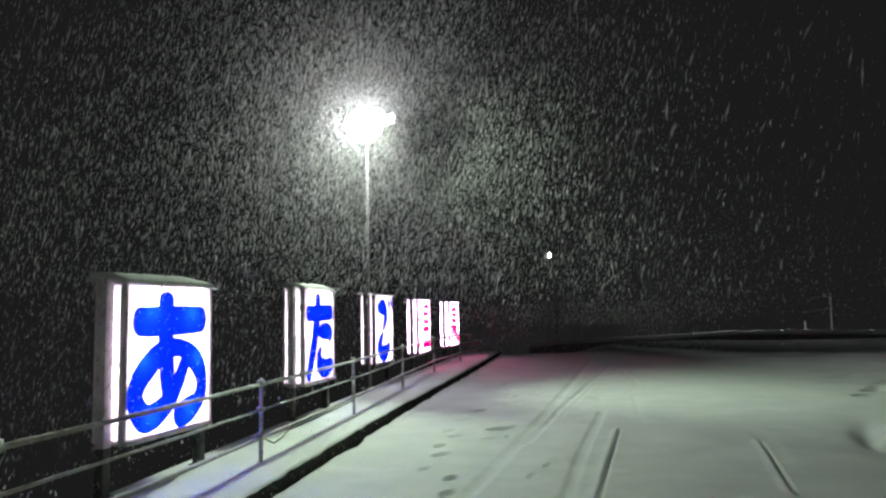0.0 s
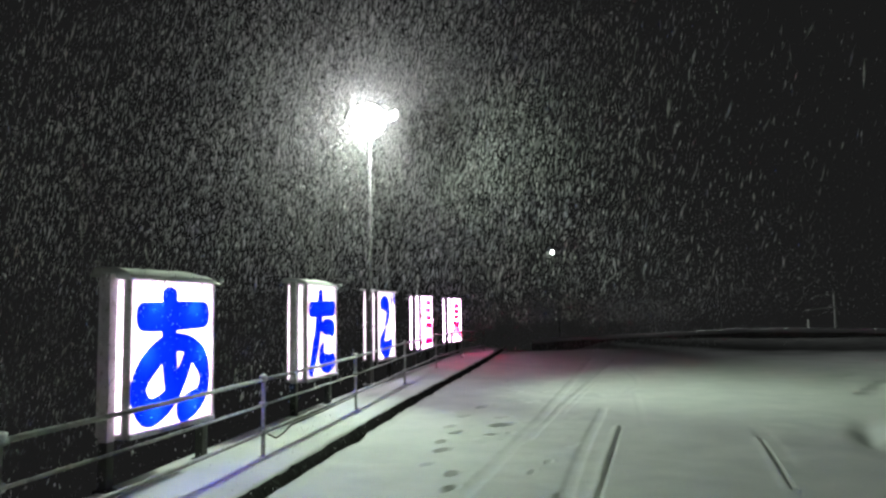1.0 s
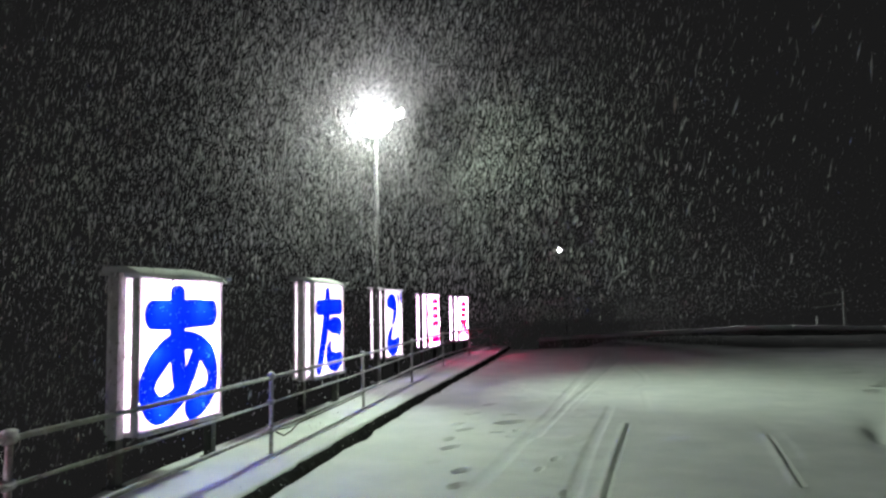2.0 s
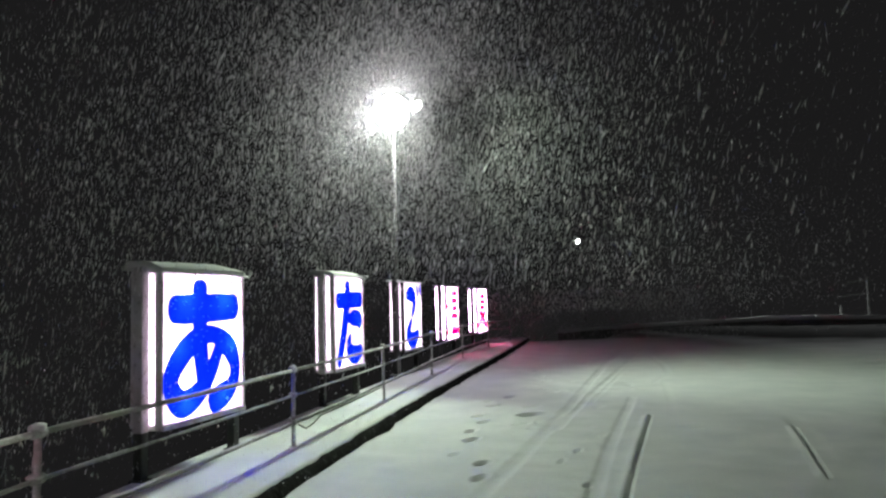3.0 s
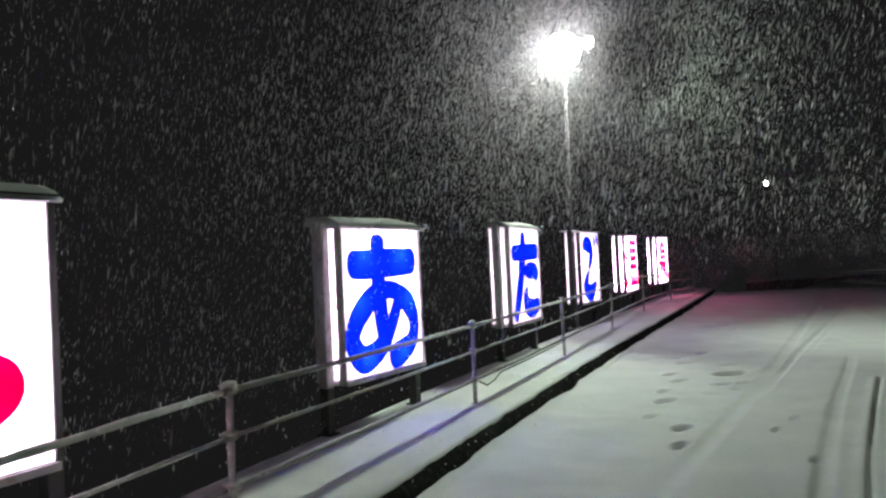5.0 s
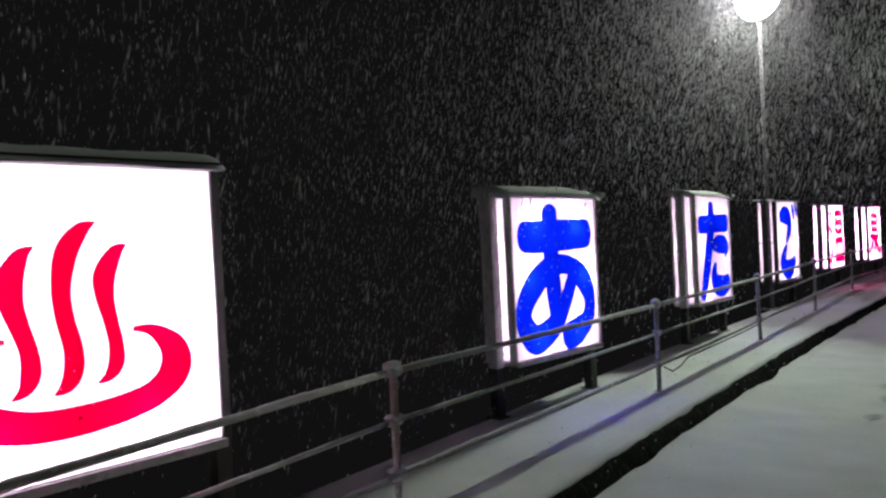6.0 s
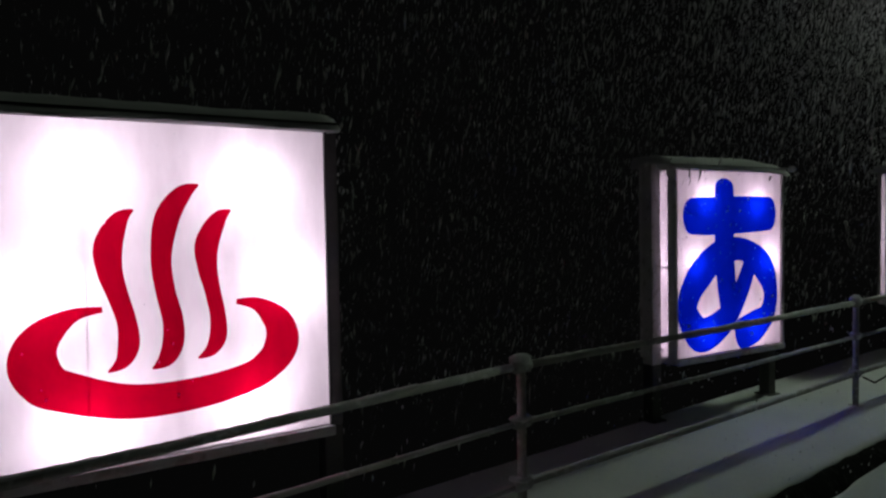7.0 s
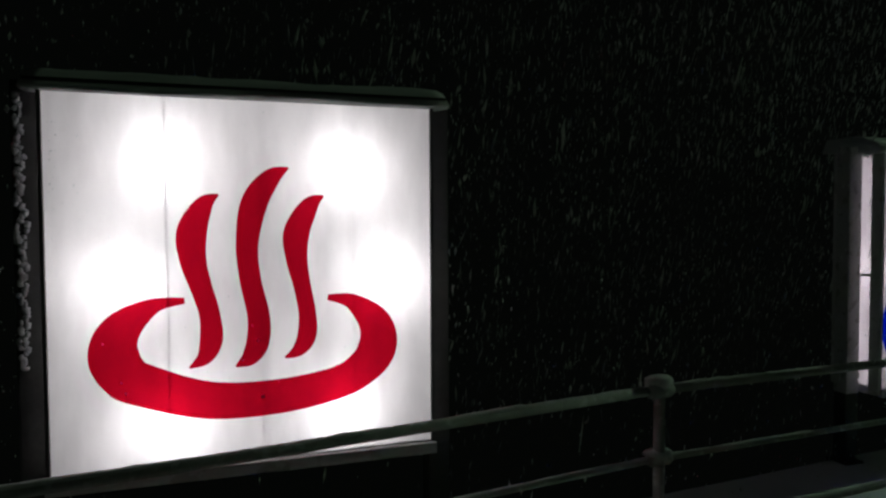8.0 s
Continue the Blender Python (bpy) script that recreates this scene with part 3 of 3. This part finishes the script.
LETTER_A = [
    [(0.136, 0.243, 0.205), (0.294, 0.245, 0.215), (0.628, 0.24, 0.215), (0.878, 0.236, 0.205)],
    [(0.436, 0.091, 0.165), (0.436, 0.238, 0.17), (0.437, 0.451, 0.165), (0.457, 0.638, 0.165), (0.479, 0.813, 0.13)],
    [(0.689, 0.519, 0.12), (0.589, 0.676, 0.14), (0.443, 0.823, 0.17), (0.223, 0.892, 0.2), (0.0978, 0.771, 0.165), (0.121, 0.661, 0.17), (0.228, 0.55, 0.19), (0.408, 0.45, 0.16), (0.621, 0.439, 0.135), (0.813, 0.54, 0.18), (0.896, 0.689, 0.135), (0.857, 0.82, 0.15), (0.73, 0.887, 0.2), (0.605, 0.915, 0.19)],
]
LETTER_TA = [
    [(0.13, 0.265, 0.165), (0.5, 0.26, 0.175), (0.91, 0.255, 0.175)],
    [(0.45, 0.085, 0.12), (0.44, 0.25, 0.175), (0.36, 0.5, 0.17), (0.25, 0.75, 0.165), (0.145, 0.945, 0.12)],
    [(0.5, 0.475, 0.1), (0.6, 0.465, 0.17), (0.77, 0.47, 0.185), (0.88, 0.5, 0.16), (0.85, 0.585, 0.05)],
    [(0.54, 0.655, 0.05), (0.49, 0.745, 0.15), (0.54, 0.845, 0.2), (0.73, 0.885, 0.205), (0.91, 0.85, 0.16)],
]
LETTER_GO = [
    [(0.2, 0.19, 0.13), (0.34, 0.17, 0.2), (0.52, 0.195, 0.21), (0.59, 0.3, 0.17), (0.53, 0.42, 0.12), (0.44, 0.51, 0.06)],
    [(0.42, 0.57, 0.07), (0.3, 0.69, 0.15), (0.26, 0.79, 0.2), (0.4, 0.87, 0.215), (0.6, 0.86, 0.21), (0.79, 0.76, 0.1)],
    [(0.74, 0.05, 0.06), (0.78, 0.13, 0.1), (0.81, 0.22, 0.06)],
    [(0.89, 0.03, 0.06), (0.925, 0.1, 0.09), (0.95, 0.18, 0.05)],
]


def bars(across, down, thick=0.06):
    """Straight strokes: level ones from across, upright ones from down."""
    return [[(x0, y, thick), ((x0 + x1) / 2, y, thick), (x1, y, thick)] for x0, x1, y in across] + [[(x, y0, thick), (x, (y0 + y1) / 2, thick), (x, y1, thick)] for x, y0, y1 in down]


LETTER_ON = bars([(0.46, 0.86, 0.12), (0.46, 0.86, 0.27), (0.46, 0.86, 0.42), (0.42, 0.9, 0.56), (0.38, 0.95, 0.88)],
                 [(0.46, 0.12, 0.42), (0.86, 0.12, 0.42), (0.42, 0.56, 0.88), (0.58, 0.56, 0.88), (0.74, 0.56, 0.88), (0.9, 0.56, 0.88)], 0.075) + [
    [(0.12, 0.12, 0.05), (0.19, 0.16, 0.09), (0.25, 0.2, 0.06)], [(0.08, 0.36, 0.05), (0.15, 0.4, 0.09), (0.21, 0.44, 0.06)], [(0.28, 0.56, 0.05), (0.2, 0.74, 0.09), (0.1, 0.9, 0.09)]]
LETTER_SEN = bars([(0.28, 0.74, 0.17), (0.28, 0.74, 0.3), (0.28, 0.74, 0.43), (0.14, 0.38, 0.56)], [(0.28, 0.17, 0.43), (0.74, 0.17, 0.43), (0.51, 0.46, 0.92)], 0.08) + [
    [(0.52, 0.06, 0.09), (0.47, 0.11, 0.08), (0.44, 0.15, 0.06)], [(0.38, 0.56, 0.1), (0.3, 0.72, 0.12), (0.14, 0.86, 0.1)], [(0.82, 0.52, 0.1), (0.7, 0.6, 0.11), (0.6, 0.64, 0.09)],
    [(0.56, 0.58, 0.1), (0.7, 0.76, 0.14), (0.88, 0.88, 0.14)]]

# edge and pillar dark: the unlit frame's shade is put into its colour
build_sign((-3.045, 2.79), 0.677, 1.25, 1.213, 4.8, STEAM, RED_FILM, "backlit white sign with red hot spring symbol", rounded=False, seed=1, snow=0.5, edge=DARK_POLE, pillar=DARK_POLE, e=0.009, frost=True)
build_sign((-3.02, 6.57), 0.57, 1.128, 1.256, 7.0, LETTER_A, BLUE_FILM, "backlit white sign with rounded blue hiragana A", MIDDLE_BULB, roof_tip=0.02, seed=2, bold=1.07, snow=0.6, bulb_depth=0.1)
build_sign((-3.045, 10.515), 0.62, 1.097, 1.29, 3.2, LETTER_TA, BLUE_FILM, "backlit white sign with blue hiragana TA", SOFT_BULB, roof_tip=0.03, seed=3, snow=0.45, bold=1.22)
# the three far signs' frames and posts are coloured dark for shade as well
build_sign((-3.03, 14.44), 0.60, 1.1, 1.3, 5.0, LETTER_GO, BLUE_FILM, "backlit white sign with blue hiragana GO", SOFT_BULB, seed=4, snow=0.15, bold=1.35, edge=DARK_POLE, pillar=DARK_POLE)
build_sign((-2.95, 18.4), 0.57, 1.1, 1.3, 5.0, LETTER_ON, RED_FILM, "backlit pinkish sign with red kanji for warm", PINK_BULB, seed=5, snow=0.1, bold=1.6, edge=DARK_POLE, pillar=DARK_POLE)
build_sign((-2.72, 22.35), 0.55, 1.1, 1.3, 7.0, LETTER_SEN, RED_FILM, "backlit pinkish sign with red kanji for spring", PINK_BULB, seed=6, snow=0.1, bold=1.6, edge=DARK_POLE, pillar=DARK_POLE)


# ---- lamp masts ----
def flood_head(mast, centre, target, radius, lens):
    """A round floodlight: bowl, rim, glowing lens, yoke."""
    m = look(centre, target)
    bm = tube([(0, 0, 0.34), (0, 0, 0.3), (0, 0, 0.16), (0, 0, 0.02), (0, 0, 0)], [0.06, 0.1, radius * 0.75, radius, radius * 1.06], 24)
    bm.transform(m)
    head = part("flood_head", bm, LAMP_BODY, mast, smooth=True)
    bm = blob((0, 0, 0), (radius * 0.96, radius * 0.96, 0.09), 0, 0, 3)
    bm.transform(m)
    part("lens", bm, lens, head, "glowing white lens", True)
    bm = tube([(radius * 1.1, 0, 0.08), (radius * 1.15, 0, 0.3), (0, 0, 0.42), (-radius * 1.15, 0, 0.3), (-radius * 1.1, 0, 0.08)], 0.018, 6)
    bm.transform(m)
    part("yoke", bm, STEEL, head)


def build_mast():
    mast = thing("flood_lamp_mast", "tall thin grey mast with two lit floodlights", "street lamp")
    x, y = LAMP_X + 0.03, LAMP_Y
    part("pole", tube([(x, y, 0.1), (x - 0.005, y, 2.5), (x, y, 5.25)], [0.038, 0.034, 0.03], 14), WALL, mast, smooth=True)
    part("base_plate", box(x - 0.14, x + 0.14, y - 0.14, y + 0.14, 0.12, 0.15, 0.005), STEEL, mast)
    part("cross_arm", tube([(x - 0.3, y, 5.22), (x + 0.62, y, 5.26)], 0.03, 10), STEEL, mast, smooth=True)
    # lens made oversized to stand in for the lamp's glare
    flood_head(mast, (LAMP_X + 0.05, LAMP_Y - 0.2, LAMP_Z + 0.02), (1.0, 3.0, 0.6), 0.36, LENS)
    flood_head(mast, (LAMP_X + 0.5, LAMP_Y - 0.05, LAMP_Z + 0.16), (4.5, 11.5, 0), 0.12, LENS)


build_mast()


def build_far_lamp():
    mast = thing("street_lamp", "distant street lamp shining through falling snow", "street lamp")
    part("pole", tube([(0.48, 60.2, -4.6), (0.48, 60.2, 3.0), (0.46, 60.1, 6.25)], [0.05, 0.04, 0.03], 10), CONCRETE, mast, smooth=True)
    part("arm", tube([(0.46, 60.1, 6.25), (0.28, 60.0, 6.4), (0.1, 60, 6.35)], 0.04, 8), STEEL, mast, smooth=True)
    part("lamp_head", box(-0.1, 0.28, 59.85, 60.15, 6.27, 6.41, 0.03), LAMP_BODY, mast)
    part("lens", blob((0.08, 59.95, 6.21), (0.14, 0.14, 0.24), 0, 0, 2), FAR_LENS, mast, "glowing white lens", True)


build_far_lamp()


# ---- far end ----
def build_far_wall():
    wall = thing("low_wall", "long low dark wall topped with snow", "wall", kind="structure")
    def top(x):
        return float(np.interp(x, (-1.0, 0.8, 3.6, 6.3, 8.9, 11.5, 15.4, 30.0), (-0.2, -0.08, 0.03, 0.13, 0.25, 0.245, 0.16, 0.16)))

    for i in range(10):
        x0, x1 = -1.0 + i * 4.0, -1.0 + (i + 1) * 4.0 - 0.01
        y = 36.0
        bm = box(x0, x1, y, y + 0.3, -2.4, 0.0)
        for v in bm.verts:
            if v.co.z > -0.5:
                v.co.z = top(v.co.x)
        part("wall_section", bm, WALL, wall)
        line = [(x, y + 0.15, top(x) + 0.01) for x in np.linspace(x0, x1, 20)]
        sizes = [0.2 + 0.05 * noise.noise(Vector((p[0] * 1.1, 0, 7))) for p in line]
        part("wall_snow", tube(line, sizes, 10, squash=0.6), SNOW, wall, "rounded snow on the wall's top", True)


build_far_wall()


def build_far_frame():
    rack = thing("metal_frame", "distant snow-dusted metal post with two crossbars", "frame")
    part("post", tube([(14.87, 40.3, -1.0), (14.9, 40.3, 2.15)], 0.08, 8), DARK_POLE, rack)
    for x, z, tilt in ((13.75, 2.05, 0.25), (13.4, 1.32, 0.14)):
        part("crossbar", tube([(x, 40.3, z - tilt), (14.2, 40.3, z - tilt * 0.3), (14.95, 40.3, z)], 0.045, 8), CONCRETE, rack)
    marker = thing("marker_post", "small pale snow marker post", "post")
    part("stake", tube([(12.95, 38.6, -1.0), (12.95, 38.6, 0.45), (12.95, 38.6, 0.75)], [0.05, 0.05, 0.03], 8), WALL, marker)


build_far_frame()


# ---- falling snow ----
def build_flakes():
    rng = np.random.default_rng(7)
    # streaks in the open air: number, corners of the stretch, longest half length, widest half breadth
    sets, kinds = [], []
    for count, lo, hi, length, breadth in (
            (15500, (-8.5, 2, 0.1), (2.0, 24, 10), 0.09, 0.0105), (6500, (-8.5, 8, 0.1), (4, 24, 10), 0.09, 0.011), (3000, (-5, 20, 1.3), (9, 36, 5), 0.07, 0.0095), (7000, (-5, 21, 0.1), (5, 35, 1.8), 0.06, 0.011), (4500, (2, 4, 0.1), (10, 24, 8), 0.04, 0.0045), (7500, (-14, 22, 0.3), (16, 56, 11), 0.04, 0.0052), (4000, (0, 34, 0.8), (17, 57, 9), 0.05, 0.016),
            (5000, (-7, 1, 0.2), (1.0, 8, 5.5), 0.03, 0.005), (2600, (-6.5, 2.5, 1.9), (0.6, 9, 6.5), 0.05, 0.0115), (5000, (-6.0, 0.8, 0.2), (-1.3, 8, 3.6), 0.0095, 0.007),
            (2600, (-5.2, 0.8, 0.2), (-2.3, 7, 3.2), 0.022, 0.0095), (2000, (-9, 2, 0.2), (-3.5, 11, 6), 0.06, 0.0145), (1500, (-2.95, 1.2, 0.4), (-1.3, 6, 2.6), 0.0098, 0.0045), (2200, (-4.6, 2.9, 0.3), (-2.2, 5.4, 3.0), 0.035, 0.007)):
        sets.append(rng.uniform(lo, hi, (count, 3)))
        kinds.append(np.tile((length, breadth), (count, 1)))
    # extra fine flakes packed round the lamp, standing in for its glare
    for count, spread in ((36000, 2.4), (62000, 1.5), (9000, 0.55), (1800, 0.34)):
        sets.append(np.array((LAMP_X + 0.16, LAMP_Y - 0.4, LAMP_Z)) + rng.normal(0, spread, (count, 3)))
        kinds.append(np.tile((0.03, 0.0), (count, 1)))
    sets.append(np.array((LAMP_X + 0.16, LAMP_Y - 1.2, LAMP_Z)) + rng.normal(0, (2.6, 3.2, 2.2), (13000, 3)))
    kinds.append(np.tile((0.075, 0.0085), (13000, 1)))
    P, kind = np.concatenate(sets), np.concatenate(kinds)
    # none hangs over the trodden spot between the tracks and the fence
    spot = np.linspace((0.3, 0.15, 1.54), (-0.68, 1.81, 1.5), 5)
    near = np.min(np.linalg.norm(P[:, None, :] - spot[None], axis=2), axis=1)
    over_road = (P[:, 0] > -2.9) & (P[:, 2] < np.where(P[:, 1] < 13, 1.7, 1.25)) & (P[:, 1] < 21) & (kind[:, 0] > 0.01)
    before_face = (P[:, 0] > -3.1) & (P[:, 1] > 1.0) & (P[:, 1] < 3.3) & (P[:, 2] > 0.5) & (P[:, 2] < 2.1)
    in_box = (P[:, 0] < -2.6) & (P[:, 0] > -3.6) & (P[:, 2] < 2.0) & (P[:, 1] > 1.4) & ((P[:, 1] < 2.95) | (P[:, 1] > 5.2))
    by_side_lamp = np.linalg.norm(P - np.array((LAMP_X + 1.55, LAMP_Y - 0.15, LAMP_Z - 0.3)), axis=1) < 0.78
    close_streak = (np.linalg.norm(P - np.array((LAMP_X + 0.1, LAMP_Y - 0.4, LAMP_Z)), axis=1) < 1.0) & (kind[:, 1] > 0)
    keep = ~close_streak & ~by_side_lamp & (near > np.where(kind[:, 0] > 0.045, 2.8, 0.8)) & (P[:, 2] > 0.15) & ~over_road & ~before_face & ~in_box
    P, kind = P[keep], kind[keep]
    n = len(P)
    fine = kind[:, 1] == 0
    L = (kind[:, 0] * rng.uniform(0.25, 1, n))[:, None]
    B = np.where(fine, 0.0008 + 0.0016 * rng.uniform(0, 1, n) ** 2, kind[:, 1] * (0.24 + 0.76 * rng.uniform(0, 1, n) ** 3))[:, None]
    fall = np.stack([0.22 + rng.normal(0, 0.14, n), rng.normal(0, 0.15, n), np.ones(n)], 1)
    fall /= np.linalg.norm(fall, axis=1, keepdims=True)
    s = np.cross(fall, np.array([0, 1, 0]))
    s /= np.linalg.norm(s, axis=1, keepdims=True)
    f = np.cross(s, fall)
    # streaks are slim double cones, fine flakes slim tetrahedra
    big = [a[~fine] for a in (P, fall, s, f, L, B)]
    p, d, u, w, l, b = big
    V1 = np.stack([p + d * l, p - d * l, p + u * b, p + w * b, p - u * b, p - w * b], 1).reshape(-1, 3)
    tri = np.array([(0, 2, 3), (0, 3, 4), (0, 4, 5), (0, 5, 2), (1, 3, 2), (1, 4, 3), (1, 5, 4), (1, 2, 5)])
    F1 = (np.arange(len(p))[:, None, None] * 6 + tri[None]).reshape(-1, 3)
    p, d, u, w, l, b = [a[fine] for a in (P, fall, s, f, L, B)]
    V2 = np.stack([p + d * l, p - d * l + u * b * 1.6, p - d * l * 0.6 - u * b + w * b * 1.5, p - d * l * 0.8 - u * b - w * b * 1.5], 1).reshape(-1, 3)
    F2 = (np.arange(len(p))[:, None, None] * 4 + np.array([(0, 1, 2), (0, 2, 3), (0, 3, 1), (1, 3, 2)])[None]).reshape(-1, 3) + len(V1)
    V, F = np.concatenate([V1, V2]), np.concatenate([F1, F2])
    me = bpy.data.meshes.new("falling_snow")
    me.vertices.add(len(V))
    me.vertices.foreach_set("co", V.ravel())
    me.loops.add(F.size)
    me.loops.foreach_set("vertex_index", F.ravel().astype(np.int32))
    me.polygons.add(len(F))
    me.polygons.foreach_set("loop_start", np.arange(0, F.size, 3, dtype=np.int32))
    me.update(calc_edges=True)
    me.materials.append(FLAKE)
    me.materials.append(STREAK)
    me.polygons.foreach_set("material_index", (np.arange(len(F)) < len(F1)).astype(np.int32))
    tagged(new("falling_snow", me), "dense falling snowflakes drifting in the lamplight", "snow", kind="stuff")


build_flakes()
